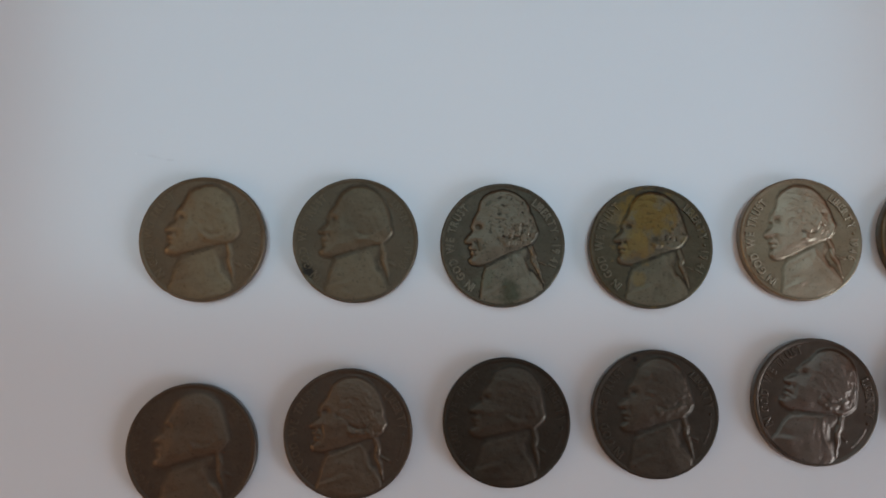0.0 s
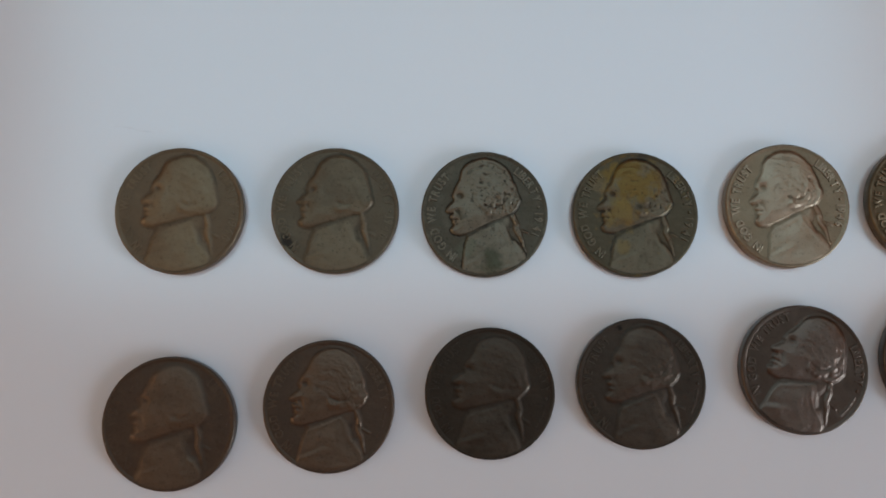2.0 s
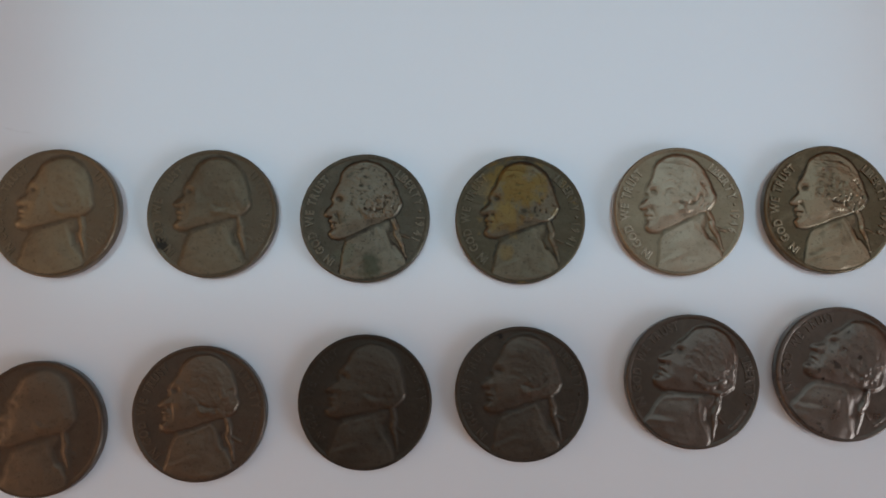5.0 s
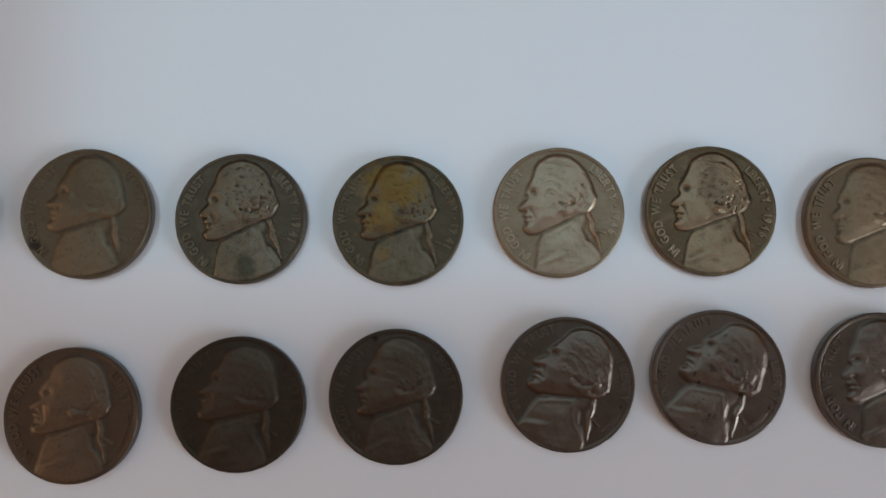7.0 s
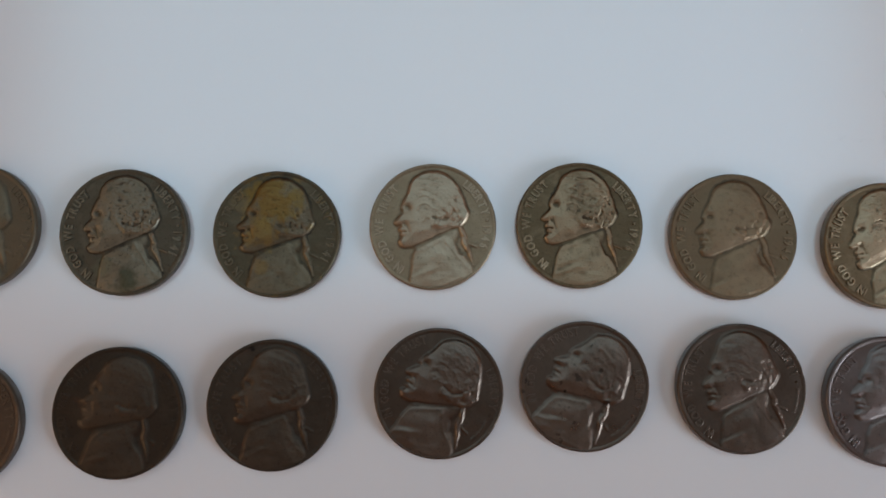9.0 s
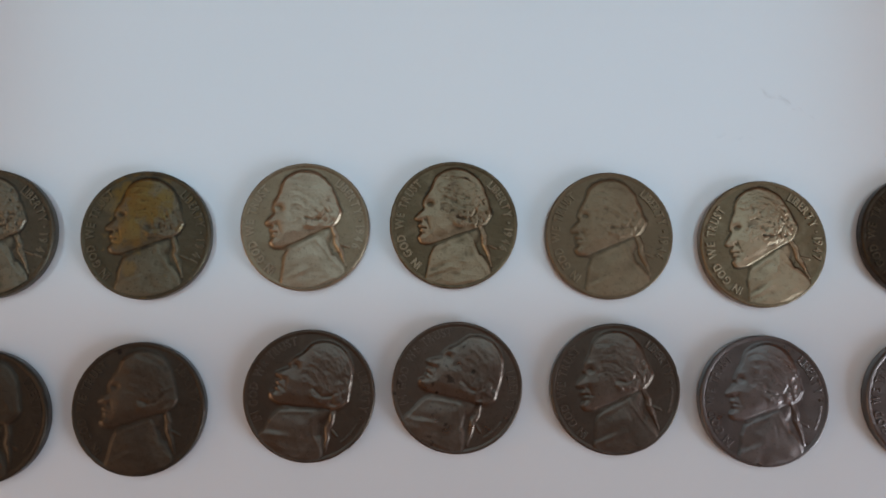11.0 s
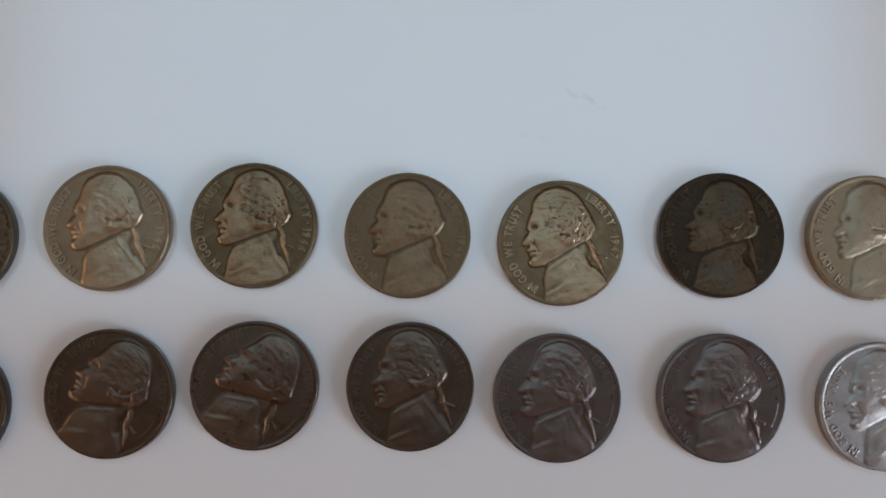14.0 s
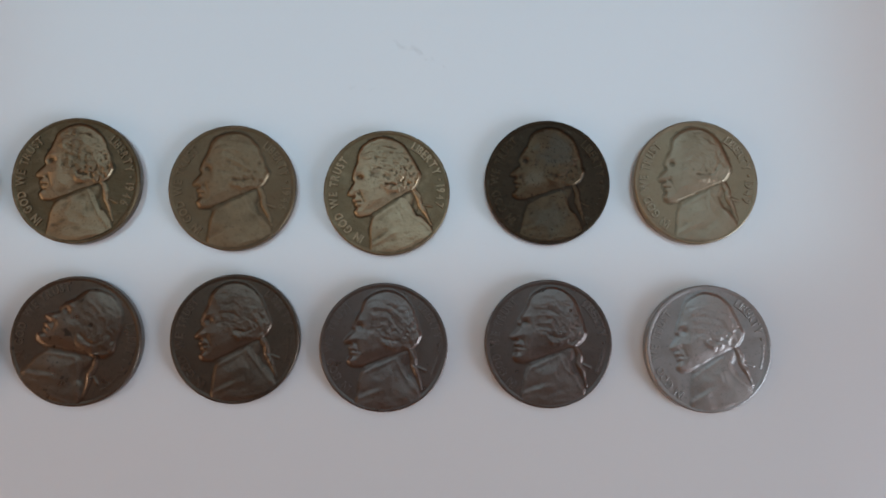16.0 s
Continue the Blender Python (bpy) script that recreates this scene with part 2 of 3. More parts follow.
def box_mean(a, k):
    """The mean over a square of 2k + 1 cells."""
    for axis in (0, 1):
        pad = np.pad(a, [(k + 1, k) if n == axis else (0, 0) for n in (0, 1)], mode="edge")
        run = np.cumsum(pad, axis)
        a = (run[2 * k + 1:] - run[:-2 * k - 1] if axis == 0 else run[:, 2 * k + 1:] - run[:, :-2 * k - 1]) / (2 * k + 1)
    return a


HEAD = rounded([(-0.05, 0.885), (-0.18, 0.85), (-0.29, 0.785), (-0.36, 0.70), (-0.39, 0.61), (-0.41, 0.53), (-0.44, 0.47), (-0.48, 0.39), (-0.5, 0.32), (-0.51, 0.27),
                (-0.49, 0.22), (-0.55, 0.14), (-0.61, 0.05), (-0.58, 0.01), (-0.51, -0), (-0.54, -0.04), (-0.54, -0.09), (-0.51, -0.12), (-0.52, -0.15), (-0.5,
                -0.19), (-0.54, -0.25), (-0.52, -0.3), (-0.48, -0.33), (-0.41, -0.34), (-0.31, -0.33), (-0.18, -0.28), (-0.04, -0.22), (0.1, -0.15), (0.23, -0.1),
                (0.34, -0.04), (0.42, -0.01), (0.51, 0.07), (0.56, 0.17), (0.57, 0.24), (0.53, 0.34), (0.49, 0.45), (0.44, 0.56), (0.39, 0.66), (0.3, 0.765), (0.19, 0.84), (0.07, 0.88)])
HAIR = rounded([(0.04, 0.93), (-0.23, 0.81), (-0.36, 0.69), (-0.32, 0.57), (-0.24, 0.43), (-0.28, 0.3), (-0.26, 0.17), (-0.17, 0.1), (-0.08, 0.12), (-0.03, 0.04),
                (0.04, -0.03), (0.16, -0.03), (0.28, 0), (0.4, -0.05), (0.54, 0.05), (0.64, 0.24), (0.56, 0.47), (0.45, 0.7), (0.26, 0.86)])
COAT = rounded([(0.21, -0.09), (0.09, -0.15), (-0.08, -0.23), (-0.24, -0.34), (-0.29, -0.4), (-0.33, -0.54), (-0.34, -0.69), (-0.35, -0.99), (-0.07, -1.11), (0.28,
                -1.08), (0.62, -0.9), (0.63, -0.64), (0.5, -0.45), (0.43, -0.41), (0.37, -0.28), (0.31, -0.14)])
NECK = rounded([(-0.28, -0.29), (-0.3, -0.36), (-0.24, -0.42), (0.1, -0.3), (0.36, -0.28), (0.42, -0.01), (0.13, -0.03), (-0.14, -0.2)])


def crease(x, y, ax, ay, bx, by, wide):
    """A fold from a to b, 1 on its line, that runs out at both ends."""
    dx, dy = bx - ax, by - ay
    t = np.clip(((x - ax) * dx + (y - ay) * dy) / (dx * dx + dy * dy), 0, 1)
    return np.exp(-(np.hypot(x - ax - t * dx, y - ay - t * dy) / wide) ** 2) * (0.15 + 0.85 * np.sin(math.pi * (0.1 + 0.8 * t)))


def chain(x, y, *points):
    """How far (x, y) lies from an open line of straight strokes."""
    return np.minimum.reduce([stroke(x, y, *p, *q) for p, q in zip(points, points[1:])])


# the face: middle, half axes, turn and height of its swellings and hollows
FACE = ((-0.40, 0.385, 0.07, 0.030, 0.2, 0.007), (-0.395, 0.285, 0.060, 0.042, 0.1, -0.018), (-0.405, 0.270, 0.028, 0.018, 0.0, 0.006), (-0.25, 0.10, 0.12, 0.11, 0.2, 0.006),
        (-0.49, 0.075, 0.045, 0.040, 0.0, 0.006), (-0.525, -0.045, 0.045, 0.022, 0.1, 0.004), (-0.51, -0.125, 0.045, 0.022, 0.0, 0.004), (-0.49, -0.235, 0.065, 0.050, 0.0, 0.006),
        (-0.30, 0.52, 0.10, 0.12, 0.0, 0.005), (-0.215, 0.27, 0.045, 0.11, 0.1, -0.006), (-0.12, -0.08, 0.12, 0.07, 0.3, 0.004))
CREASES = ((-0.475, 0.055, -0.44, 0.015, 0.016, -0.006), (-0.43, 0.07, -0.375, -0.10, 0.022, -0.005), (-0.55, -0.088, -0.43, -0.098, 0.014, -0.009), (-0.54, -0.165, -0.45, -0.17, 0.022, -0.006),
           (-0.56, 0.16, -0.45, 0.20, 0.022, -0.003))
FOLDS = ((-0.30, -0.44, 0.20, -0.16, 0.022, 0.006), (0.20, -0.17, 0.30, -0.34, 0.020, 0.006), (0.30, -0.34, 0.44, -0.50, 0.020, 0.007), (0.42, -0.48, 0.60, -0.68, 0.025, 0.006), (-0.36, -0.84, 0.06, -0.64, 0.026, 0.007),
         (-0.33, -0.76, 0.02, -0.56, 0.03, -0.004), (0.10, -0.93, 0.50, -0.80, 0.025, 0.006), (0.02, -0.80, 0.36, -0.62, 0.05, -0.003), (0.14, -0.24, 0.22, -0.52, 0.02, -0.004))


def relief(wear, seed):
    """The bust's relief as heights over the field in coin radii, on a square grid; wear from 0 to 1."""
    gx, gy = np.meshgrid(np.arange(-0.70, 0.80, STEP), np.arange(-0.985, 0.93, STEP), indexing="ij")
    crisp = 1 - wear
    wob = 0.006 * crisp
    x, y = gx + wob * value_noise(gx, gy, 0.09, seed), gy + wob * value_noise(gx, gy, 0.09, seed + 1)
    head, hair, coat, neck = (inside_depth(x, y, line) for line in (HEAD, HAIR, COAT, NECK))
    edge = 0.028 + 0.08 * wear
    dome = lambda d, deep: (0.10 * smooth01(-0.045, 0.0, d) + 0.90 * smooth01(-0.02, edge, d)) * (0.5 + 0.5 * smooth01(0, deep, d))
    h_head, h_coat, h_neck = 0.042 * dome(head, 0.24), 0.034 * dome(coat, 0.3), 0.016 * dome(neck, 0.1)
    within = smooth01(0, 0.035, head)
    for cx, cy, rx, ry, turn, up in FACE:
        h_head += up * blob(x, y, cx, cy, rx, ry, turn) * within
    for ax, ay, bx, by, wide, up in CREASES:
        h_head += up * np.exp(-(stroke(x, y, ax, ay, bx, by) / wide) ** 2) * smooth01(-0.01, 0.02, head)
    # the hair: a thicker mass combed back in locks, rolled up into curls over the ear and at the nape
    mass = smooth01(-0.03, 0.07, hair + 0.02 * value_noise(x, y, 0.07, seed + 2)) * within
    bend = np.hypot(x + 0.14, y - 0.02) + 0.035 * value_noise(x, y, 0.16, seed + 3)
    locks = np.sin(46 * bend) * (0.45 + 0.55 * value_noise(x, y, 0.13, seed + 8))
    fine = np.sin(105 * bend + 3 * value_noise(x, y, 0.1, seed + 10))
    lump = value_noise(x * 1.2, y, 0.075, seed + 4) + 0.6 * value_noise(x, y * 1.3, 0.04, seed + 5)
    curls = np.clip(blob(x, y, 0.30, 0.12, 0.33, 0.20, 0.5) + blob(x, y, 0.46, 0.34, 0.13, 0.28, 0.3), 0, 1)
    around = np.arctan2(y - 0.02, x + 0.14)
    pits = smooth01(0.25, 0.8, value_noise(2.0 * bend, 0.5 * around, 0.06, seed + 12)) * (0.3 + 0.7 * curls)
    h_head += mass * (0.004 + crisp * (0.0034 * locks + 0.0010 * fine + (0.0030 * crisp + 0.0060 * curls * crisp) * lump - 0.010 * crisp * pits))
    roll = chain(x, y, (-0.10, 0.10), (0.03, 0.02), (0.20, 0.0), (0.38, -0.02), (0.50, 0.07), (0.55, 0.22))
    over = chain(x, y, (0.0, 0.13), (0.16, 0.10), (0.27, 0.14), (0.33, 0.24))
    twist = 1 + 0.35 * crisp * np.sin(34 * x - 22 * y + 3 * value_noise(x, y, 0.08, seed + 11))
    h_head += mass * (0.011 * np.exp(-(roll / 0.05) ** 2) * twist - 0.010 * np.exp(-(over / 0.022) ** 2)) * (0.4 + 0.6 * crisp)
    # the coat: collar, back seam and folds
    sway = 0.03 * value_noise(x, y, 0.22, seed + 13)
    for ax, ay, bx, by, wide, up in FOLDS:
        h_coat += 0.75 * up * crease(x + sway, y + sway, ax, ay, bx, by, 1.3 * wide) * smooth01(-0.01, 0.03, coat)
    h_coat += 0.003 * crisp * value_noise(x, y, 0.11, seed + 6) * smooth01(0, 0.05, coat)
    # the queue with its ribbon
    spine = chain(x, y, (0.42, 0.0), (0.49, -0.14), (0.50, -0.26), (0.57, -0.40), (0.64, -0.60))
    tail = 0.050 - 0.030 * smooth01(-0.2, -0.6, y) - spine
    bow = 0.020 - chain(x, y, (0.50, -0.24), (0.60, -0.28), (0.68, -0.31))
    strands = 1 + 0.30 * crisp * np.sin(60 * x + 34 * y + 4 * value_noise(x, y, 0.1, seed + 9))
    h_tail = np.maximum(0.020 * smooth01(-0.012, 0.04, tail) * strands, 0.010 * smooth01(-0.008, 0.02, bow))
    h = np.maximum.reduce([h_head, h_coat, h_neck, h_tail])
    top = np.maximum.reduce([head, coat, neck, tail, bow])
    h = np.maximum(h, 0.0003 * (top > -0.05))
    # long use planes the high parts down and softens all
    if wear > 0.12:
        h = box_mean(box_mean(h, round(5 * wear)), round(4 * wear))
    h = h * (1.12 - 0.55 * wear) + 0.0006 * value_noise(x, y, 0.05, seed + 7)
    return gx, gy, np.where(top > -0.045, h, -0.004) - 0.0008, top


def relief_mesh(wear, seed):
    gx, gy, h, top = relief(wear, seed)
    n, m = gx.shape
    # ridges are rubbed bright in the pocket; hollows get tarnish with shade painted in
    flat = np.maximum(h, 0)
    wear_shade = np.clip(((flat - box_mean(box_mean(flat, 5), 5)) * 95 + (flat - box_mean(box_mean(flat, 14), 10)) * 50) * (1 - 0.4 * wear), -0.75, 0.4)
    keep = (top > -0.066) & (np.hypot(gx, gy) < 0.955)
    cell = keep[:-1, :-1] & keep[1:, :-1] & keep[1:, 1:] & keep[:-1, 1:]
    ids = np.arange(n * m).reshape(n, m)
    quads = np.stack([ids[:-1, :-1], ids[1:, :-1], ids[1:, 1:], ids[:-1, 1:]], -1)[cell]
    used, quads = np.unique(quads, return_inverse=True)
    verts = np.stack([gx.ravel() * RADIUS, gy.ravel() * RADIUS, FIELD + h.ravel() * RADIUS], 1)[used]
    me = bpy.data.meshes.new("bust_relief")
    me.from_pydata(verts.tolist(), [], quads.reshape(-1, 4).tolist())
    me.polygons.foreach_set("use_smooth", [True] * len(me.polygons))
    me.attributes.new("wear_shade", "FLOAT", "POINT").data.foreach_set("value", wear_shade.ravel()[used].astype(np.float32))
    return me


def disc_meshes(seed):
    """The blank with its plain edge and slightly uneven field, and the rounded rim round it."""
    lower = [(0.0, 0.0), (0.955, 0.0), (0.985, 0.00008), (1.0, 0.00028), (1.0, THICK - 0.0004)]
    raised = [(1.0, THICK - 0.0004), (0.998, THICK - 0.00018), (0.991, THICK - 0.00006), (0.979, THICK - 0.00001), (0.962, THICK - 0.00002), (0.944, FIELD + 0.00003), (0.93, FIELD)]
    field = [(0.93, FIELD), (0.75, FIELD), (0.5, FIELD), (0.25, FIELD), (0.0, FIELD)]
    count, rnd = 192, random.Random(seed)
    waves = [(k, rnd.uniform(0, 6.28), rnd.uniform(0.0, 0.003)) for k in (2, 3, 5, 9)]
    nick = [(rnd.uniform(0, 6.28), rnd.uniform(0.03, 0.09), rnd.uniform(0.001, 0.006)) for _ in range(4)]

    def ring(bm, r, z):
        if r == 0:
            return [bm.verts.new((0, 0, z))]
        row = []
        for i in range(count):
            a = 2 * math.pi * i / count
            k = r
            if 0.935 < r < 0.975:
                k *= 1 + sum(s * math.cos(n * a + p) for n, p, s in waves)
            if r > 0.98 and z > THICK - 0.0005:
                k *= 1 - sum(d * math.exp(-((a - at + math.pi) % (2 * math.pi) - math.pi) ** 2 / w ** 2) for at, w, d in nick)
            if 0.95 < r < 1.0 and z > THICK - 0.0003:
                k += rnd.uniform(-0.0025, 0.0015)
                row.append(bm.verts.new((RADIUS * k * math.cos(a), RADIUS * k * math.sin(a), z + rnd.uniform(-0.00002, 0.00001))))
                continue
            row.append(bm.verts.new((RADIUS * k * math.cos(a), RADIUS * k * math.sin(a), z)))
        return row

    made = []
    for groups in ((lower, field), (raised,)):
        bm = bmesh.new()
        for rings in groups:
            rows = [ring(bm, r, z) for r, z in rings]
            for p, q in zip(rows, rows[1:]):
                for i in range(count):
                    j = (i + 1) % count
                    if len(p) == 1:
                        bm.faces.new((p[0], q[j], q[i]))
                    elif len(q) == 1:
                        bm.faces.new((p[i], p[j], q[0]))
                    else:
                        bm.faces.new((p[i], p[j], q[j], q[i]))
        made.append(bm)
    return made


GLYPHS = {}


def glyph(char):
    """A letter's mesh data with the origin under its middle, one cap height high, and its width."""
    if char not in GLYPHS:
        curve = bpy.data.curves.new("letter", "FONT")
        curve.body, curve.size, curve.extrude, curve.bevel_depth, curve.bevel_resolution, curve.resolution_u = char, 1.0, 0.06, 0.025, 1, 3
        curve.offset = 0.012
        ob = new("letter", curve)
        bpy.context.view_layer.update()
        me = bpy.data.meshes.new_from_object(ob.evaluated_get(bpy.context.evaluated_depsgraph_get()))
        bpy.data.objects.remove(ob)
        pts = np.array([v.co for v in me.vertices])
        faces = [tuple(p.vertices) for p in me.polygons]
        bpy.data.meshes.remove(me)
        tall = 0.73
        wide = (pts[:, 0].max() - pts[:, 0].min()) / tall
        pts[:, 0] -= (pts[:, 0].max() + pts[:, 0].min()) / 2
        GLYPHS[char] = (pts / (tall, tall, 0.085), faces, wide)
    return GLYPHS[char]


def arc_text(text, start, end, radius, high, lift, squeeze=0.86):
    """Raised letters along the rim, read clockwise from start to end degrees, their tops outwards. A bar stands for what cannot be read."""
    verts, faces = [], []
    widths = [0.45 if ch == " " else glyph(ch)[2] * squeeze for ch in text]
    total = sum(widths)
    run = 0.0
    for ch, wide in zip(text, widths):
        a = radians(start + (end - start) * (run + wide / 2) / total)
        run += wide
        if ch == " ":
            continue
        pts, polys, _ = glyph(ch)
        base, c, s = len(verts), math.cos(a), math.sin(a)
        for px, py, pz in pts:
            u, r = px * squeeze * 0.93 * high, radius + (py - 0.5) * high
            verts.append(((r * c + u * s) * RADIUS, (r * s - u * c) * RADIUS, FIELD + lift * (pz * 0.6 + 0.35)))
        faces += [tuple(base + i for i in f) for f in polys]
    me = bpy.data.meshes.new("lettering")
    me.from_pydata(verts, [], faces)
    return me


def arc_bar(start, end, radius, high, lift):
    """A plain raised bar along the rim."""
    bm, rows = bmesh.new(), []
    for i in range(4):
        a = radians(start + (end - start) * i / 3)
        rows.append([bm.verts.new((r * RADIUS * math.cos(a), r * RADIUS * math.sin(a), z)) for r, z in
                     ((radius - high / 2, FIELD - 0.00003), (radius - high / 2 + 0.045, FIELD + lift), (radius + high / 2 - 0.045, FIELD + lift), (radius + high / 2, FIELD - 0.00003))])
    for p, q in zip(rows, rows[1:]):
        for k in range(3):
            bm.faces.new((p[k], p[k + 1], q[k + 1], q[k]))
    bm.faces.new(rows[0])
    bm.faces.new(rows[-1])
    bmesh.ops.recalc_face_normals(bm, faces=bm.faces)
    me = bpy.data.meshes.new("date")
    bm.to_mesh(me)
    bm.free()
    return me


def dot_mesh(angle, radius, lift):
    bm = bmesh.new()
    a = radians(angle)
    bmesh.ops.create_cone(bm, cap_ends=True, segments=10, radius1=0.00028, radius2=0.00016, depth=lift + 0.00006,
                          matrix=Matrix.Translation((radius * RADIUS * math.cos(a), radius * RADIUS * math.sin(a), FIELD + lift / 2 - 0.00003)))
    me = bpy.data.meshes.new("star")
    bm.to_mesh(me)
    bm.free()
    return me


def coin(x, y, turn, date, wear, blank, bust, label, seed):
    """A coin lying face up: blank, rim, bust relief, motto, legend, star and date."""
    thing = tagged(new("coin"), label, "coin", "two rows of old coins on the table")
    thing.matrix_world = pose(x, y, 0.00002, 0, 0, turn)
    flat, ring = disc_meshes(seed)
    part("blank", flat, blank, thing, smooth=True)
    part("rim", ring, blank, thing, smooth=True)
    lift = 0.00030 * max(0.2, 1 - 1.25 * wear) * (1.0 if date else 0.8)
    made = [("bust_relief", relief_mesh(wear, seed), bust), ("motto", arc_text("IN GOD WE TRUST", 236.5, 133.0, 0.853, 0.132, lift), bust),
            ("legend", arc_text("LIBERTY", 55.5, 12.0, 0.858, 0.132, lift), bust), ("star", dot_mesh(7.0, 0.858, lift), bust)]
    if date:
        made.append(("date", arc_text(date, 1.5, -24.5, 0.858, 0.132, lift), bust))
    else:
        made += [("date", arc_bar(1.0 - 6.6 * k, -4.2 - 6.6 * k, 0.858, 0.10, lift * 0.28), blank) for k in range(4)]
    for name, me, material in made:
        me.name = name
        me.materials.append(material)
        new(name, me).parent = thing
    return thing


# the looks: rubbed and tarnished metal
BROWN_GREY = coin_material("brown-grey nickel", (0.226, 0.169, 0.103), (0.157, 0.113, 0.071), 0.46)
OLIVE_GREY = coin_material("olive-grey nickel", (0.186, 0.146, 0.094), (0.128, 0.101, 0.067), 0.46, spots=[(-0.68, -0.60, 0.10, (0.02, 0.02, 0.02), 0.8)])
STEEL_GREEN = coin_material("steel-grey nickel", (0.195, 0.167, 0.118), (0.096, 0.080, 0.055), 0.44, grain=1.7, spots=[(0.05, -0.72, 0.20, (0.066, 0.070, 0.042), 0.8), (-0.30, -0.55, 0.15, (0.13, 0.135, 0.09), 0.5), (-0.05, 0.74, 0.05, (0.04, 0.04, 0.035), 0.7)], speckle=0.7, grime_shade=0.85)
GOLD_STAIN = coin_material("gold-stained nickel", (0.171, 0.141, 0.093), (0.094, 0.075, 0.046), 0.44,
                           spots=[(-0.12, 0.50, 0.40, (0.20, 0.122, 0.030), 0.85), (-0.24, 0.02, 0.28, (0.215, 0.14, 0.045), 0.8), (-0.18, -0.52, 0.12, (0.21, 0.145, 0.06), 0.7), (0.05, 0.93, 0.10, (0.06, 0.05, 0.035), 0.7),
                                  (-0.64, 0.42, 0.14, (0.20, 0.145, 0.075), 0.5)], grain=1.7, grime_shade=0.85)
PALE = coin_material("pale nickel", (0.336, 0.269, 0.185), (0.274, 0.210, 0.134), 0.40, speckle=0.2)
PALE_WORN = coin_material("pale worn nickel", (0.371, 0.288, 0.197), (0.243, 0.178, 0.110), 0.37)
PALE_AGED = coin_material("pale aged nickel", (0.304, 0.225, 0.139), (0.122, 0.086, 0.047), 0.38, grain=1.7, spots=[(-0.06, 0.66, 0.08, (0.14, 0.10, 0.07), 0.6), (-0.18, 0.28, 0.07, (0.16, 0.12, 0.08), 0.5)], grime_shade=0.75)
PALE_SHARP = coin_material("pale sharp nickel", (0.384, 0.290, 0.182), (0.171, 0.122, 0.069), 0.38, grain=1.7, spots=[(-0.16, 0.34, 0.08, (0.16, 0.12, 0.08), 0.5)], grime_shade=0.7)
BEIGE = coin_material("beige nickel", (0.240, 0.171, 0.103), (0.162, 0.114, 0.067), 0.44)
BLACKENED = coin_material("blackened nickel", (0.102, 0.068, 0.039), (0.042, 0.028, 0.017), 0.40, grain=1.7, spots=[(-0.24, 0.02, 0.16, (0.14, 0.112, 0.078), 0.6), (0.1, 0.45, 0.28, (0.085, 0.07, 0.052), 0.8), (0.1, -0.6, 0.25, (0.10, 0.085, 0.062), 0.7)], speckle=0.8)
BROWN = coin_material("brown nickel", (0.137, 0.095, 0.064), (0.088, 0.061, 0.043), 0.44, grime_shade=0.2)
DARK = coin_material("dark nickel", (0.074, 0.055, 0.039), (0.046, 0.034, 0.024), 0.42, grime_shade=0.2)
DARK_SPOT = coin_material("dark spotted nickel", (0.094, 0.068, 0.048), (0.058, 0.043, 0.031), 0.40, grime_shade=0.2, spots=[(-0.42, 0.80, 0.05, (0.015, 0.012, 0.01), 0.9)])
DARK_GLOSS = coin_material("dark glossy nickel", (0.145, 0.107, 0.082), (0.092, 0.067, 0.050), 0.33, 1.0, 0.35, grime_shade=0.15)
GREY_GLOSS = coin_material("grey glossy nickel", (0.172, 0.136, 0.119), (0.126, 0.099, 0.087), 0.32, 1.0, 0.35, grime_shade=0.15)
GLOSS_SPOT = coin_material("dark spotted glossy nickel", (0.161, 0.119, 0.091), (0.108, 0.078, 0.059), 0.32, 1.0, 0.35, [(-0.2, -0.25, 0.03, (0.02, 0.015, 0.012), 0.9), (0.15, -0.6, 0.028, (0.02, 0.015, 0.012), 0.9), (0.45, -0.5, 0.028, (0.02, 0.015, 0.012), 0.8), (0.3, 0.3, 0.03, (0.02, 0.015, 0.012), 0.8)], grime_shade=0.15)
BRIGHT = coin_material("bright nickel", (0.326, 0.281, 0.252), (0.307, 0.275, 0.255), 0.38, 1.0, 0.35, grime_shade=0.15)

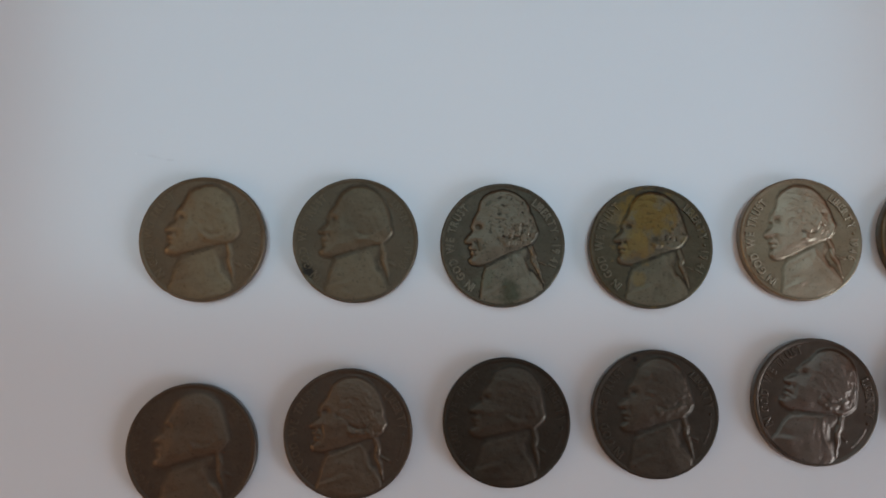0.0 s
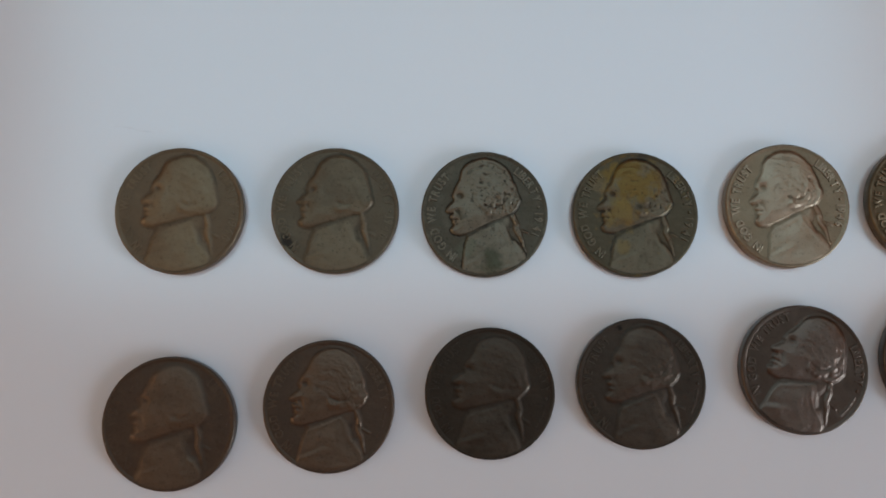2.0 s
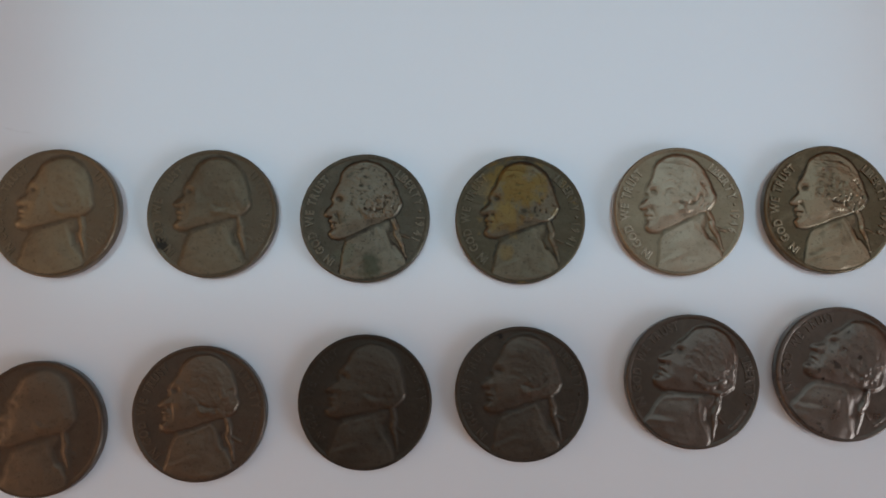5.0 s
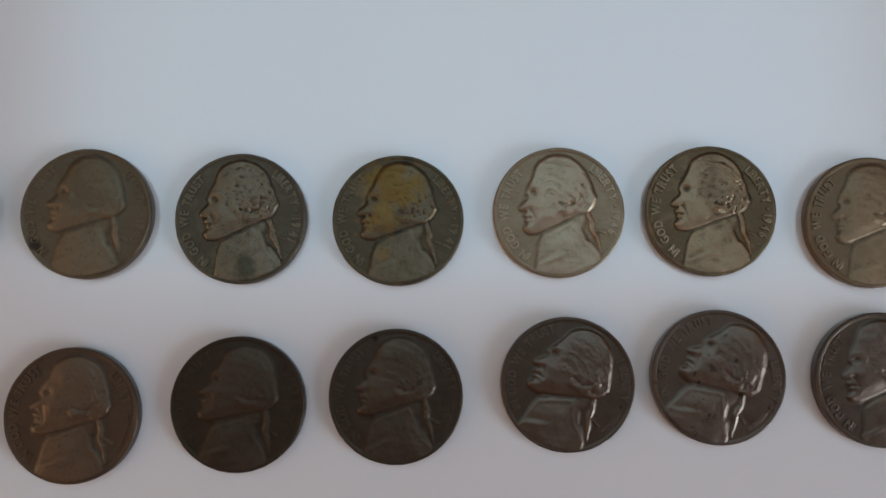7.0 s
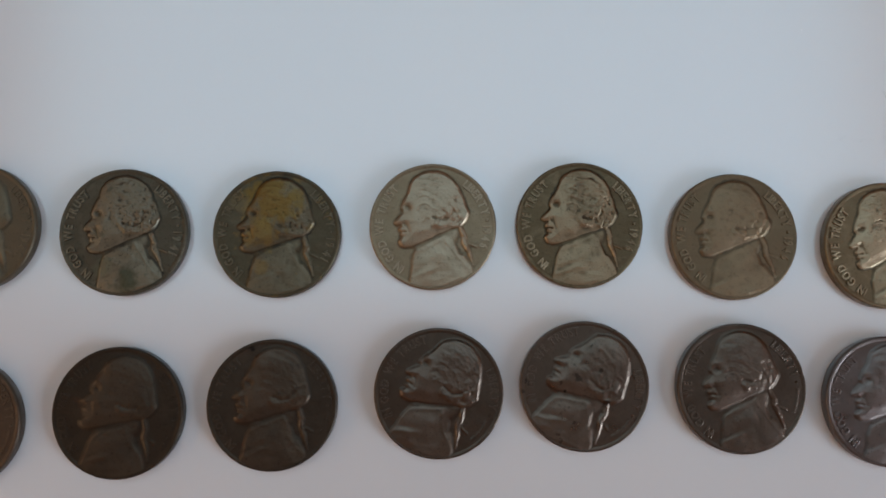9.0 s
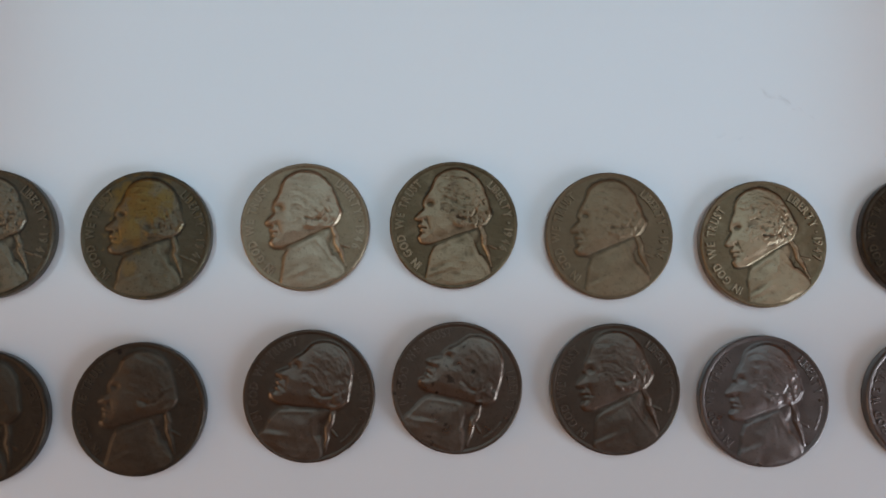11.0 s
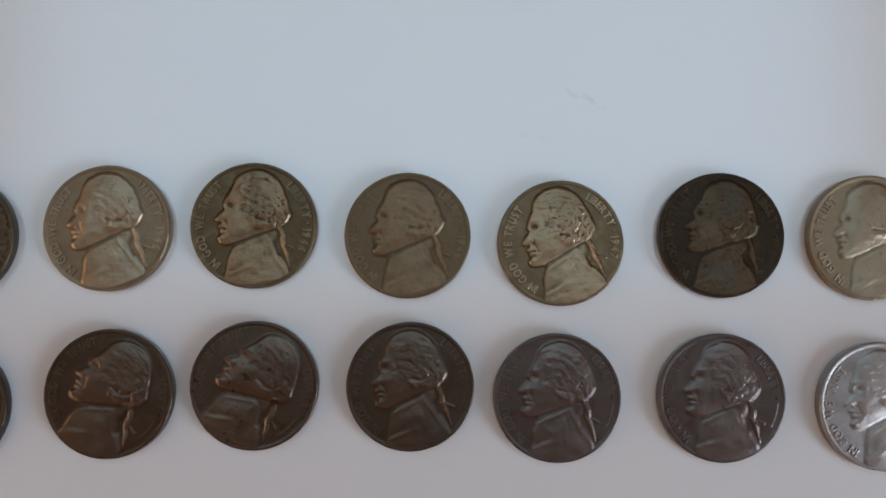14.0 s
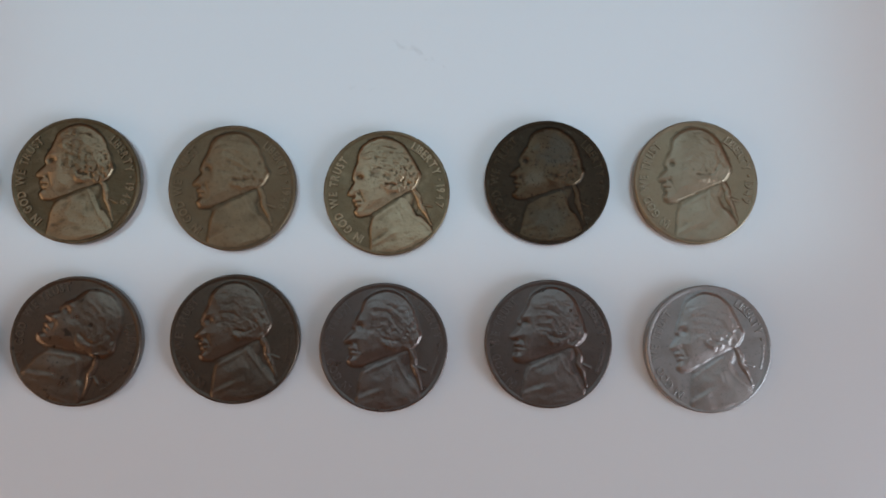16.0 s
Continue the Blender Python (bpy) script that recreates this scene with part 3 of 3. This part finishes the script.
COINS = [
    (COIN_AT[0], -10, "1940", 0.45, BROWN_GREY, "worn brown-grey nickel coin dated 1940 on the table"),
    (COIN_AT[1], -8, "1940", 0.40, OLIVE_GREY, "worn olive-grey nickel coin dated 1940 on the table"),
    (COIN_AT[2], 0, "1941", 0.05, STEEL_GREEN, "steel-grey nickel coin dated 1941 with green stains"),
    (COIN_AT[3], -5, "1941", 0.15, GOLD_STAIN, "grey nickel coin dated 1941 with a gold-brown stain"),
    (COIN_AT[4], 0, "1946", 0.20, PALE_WORN, "pale worn silvery nickel coin dated 1946"),
    (COIN_AT[5], -5, "1946", 0.05, PALE_AGED, "pale aged nickel coin dated 1946 with sharp relief"),
    (COIN_AT[6], -2, "1946", 0.20, BEIGE, "beige-grey worn nickel coin dated 1946"),
    (COIN_AT[7], 6, "1947", 0.05, PALE_SHARP, "pale aged nickel coin dated 1947 with sharp relief"),
    (COIN_AT[8], -8, "", 0.25, BLACKENED, "blackened tarnished nickel coin with lighter worn spots"),
    (COIN_AT[9], -1, "1949", 0.25, PALE, "pale silvery nickel coin dated 1949 at the row's end"),
    (COIN_AT[10], -8, "", 0.60, BROWN, "very worn dull brown nickel coin on the table"),
    (COIN_AT[11], -8, "", 0.25, BROWN, "worn dull brown nickel coin on the table"),
    (COIN_AT[12], -13, "", 0.40, DARK, "very dark tarnished nickel coin on the table"),
    (COIN_AT[13], -7, "", 0.32, DARK_SPOT, "dark brown tarnished nickel coin with black spot"),
    (COIN_AT[14], -30, "", 0.25, DARK_GLOSS, "dark glossy nickel coin turned slightly clockwise"),
    (COIN_AT[15], -38, "", 0.30, GLOSS_SPOT, "dark glossy nickel coin turned well clockwise"),
    (COIN_AT[16], 0, "", 0.25, DARK_GLOSS, "dark glossy nickel coin with glinting ridges"),
    (COIN_AT[17], -6, "", 0.26, GREY_GLOSS, "dark glossy nickel coin with glinting ridges"),
    (COIN_AT[18], -7, "", 0.26, GREY_GLOSS, "dark glossy nickel coin with sharp glinting ridges"),
    (COIN_AT[19], 2, "", 0.28, BRIGHT, "bright lustrous silvery nickel coin at the row's end"),
]
for n, ((cx, cy), turn, date, wear, metal, label) in enumerate(COINS):
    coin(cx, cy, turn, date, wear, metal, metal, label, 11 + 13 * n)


# ---- faint marks on the tabletop ----
smear = Nodes("grey smear")
clear = smear.node("ShaderNodeBsdfTransparent")
blend = smear.node("ShaderNodeMixShader")
smear.bsdf.inputs["Base Color"].default_value, smear.bsdf.inputs["Roughness"].default_value = (0.33, 0.33, 0.35, 1), 0.5
smear.link(smear.ramp(smear.noise(900.0, 4.0), 0.45, 0.75, 0.0, 0.15), blend.inputs[0])
smear.link(clear.outputs[0], blend.inputs[1])
smear.link(smear.bsdf.outputs[0], blend.inputs[2])
smear.link(blend.outputs[0], smear.tree.nodes["Material Output"].inputs["Surface"])
SMEAR = smear.mat
CRUMB = plain("grey dust", (0.55, 0.54, 0.54), (0.65, 0.64, 0.64), 0.8, 900.0, 0.00002)


def scuff(ax, ay, bx, by, wide, label, seed):
    """A thin, ragged rubbed streak from a to b."""
    rnd, bm, rows = random.Random(seed), bmesh.new(), []
    a, b = Vector((ax, ay, 0.00004)), Vector((bx, by, 0.00004))
    side = Vector((-(b - a).y, (b - a).x, 0)).normalized()
    for i in range(13):
        t = i / 12
        mid = a.lerp(b, t) + side * wide * rnd.uniform(-0.35, 0.35)
        half = wide * 0.5 * math.sin(math.pi * min(0.97, max(0.03, t))) * rnd.uniform(0.5, 1.2)
        rows.append((bm.verts.new(mid - side * half), bm.verts.new(mid + side * half)))
    for p, q in zip(rows, rows[1:]):
        bm.faces.new((p[0], q[0], q[1], p[1]))
    tagged(mesh_object("scuff_mark", bm, SMEAR), label, "scuff mark", "faint marks on the table").visible_shadow = False


def crumb(x, y, size, seed):
    rnd, bm = random.Random(seed), bmesh.new()
    bmesh.ops.create_icosphere(bm, subdivisions=1, radius=size)
    for v in bm.verts:
        v.co *= rnd.uniform(0.6, 1.2)
        v.co.z = max(-0.3 * size, v.co.z * 0.4)
    ob = tagged(mesh_object("dust_speck", bm, CRUMB), "tiny grey speck of dust on the white table", "dust", "specks on the table")
    ob.location = (x, y, 0.3 * size + 0.00001)


scuff(0.1780, 0.0268, 0.1890, 0.0205, 0.0013, "faint grey rubbed streak on the white tabletop", 3)
scuff(0.1700, 0.0178, 0.1778, 0.0172, 0.0008, "faint short grey smear on the white tabletop", 5)
scuff(-0.0130, 0.0150, -0.0045, 0.0136, 0.0005, "faint short grey smear on the white tabletop", 8)
for k, (px, py, size) in enumerate([(0.1684, 0.0113, 0.00013), (0.2007, 0.0146, 0.00018), (0.1250, -0.0111, 0.00014), (-0.0126, 0.0149, 0.00018), (0.1659, 0.0368, 0.00015), (0.1716, 0.0137, 0.00016)]):
    crumb(px, py, size, 40 + k)
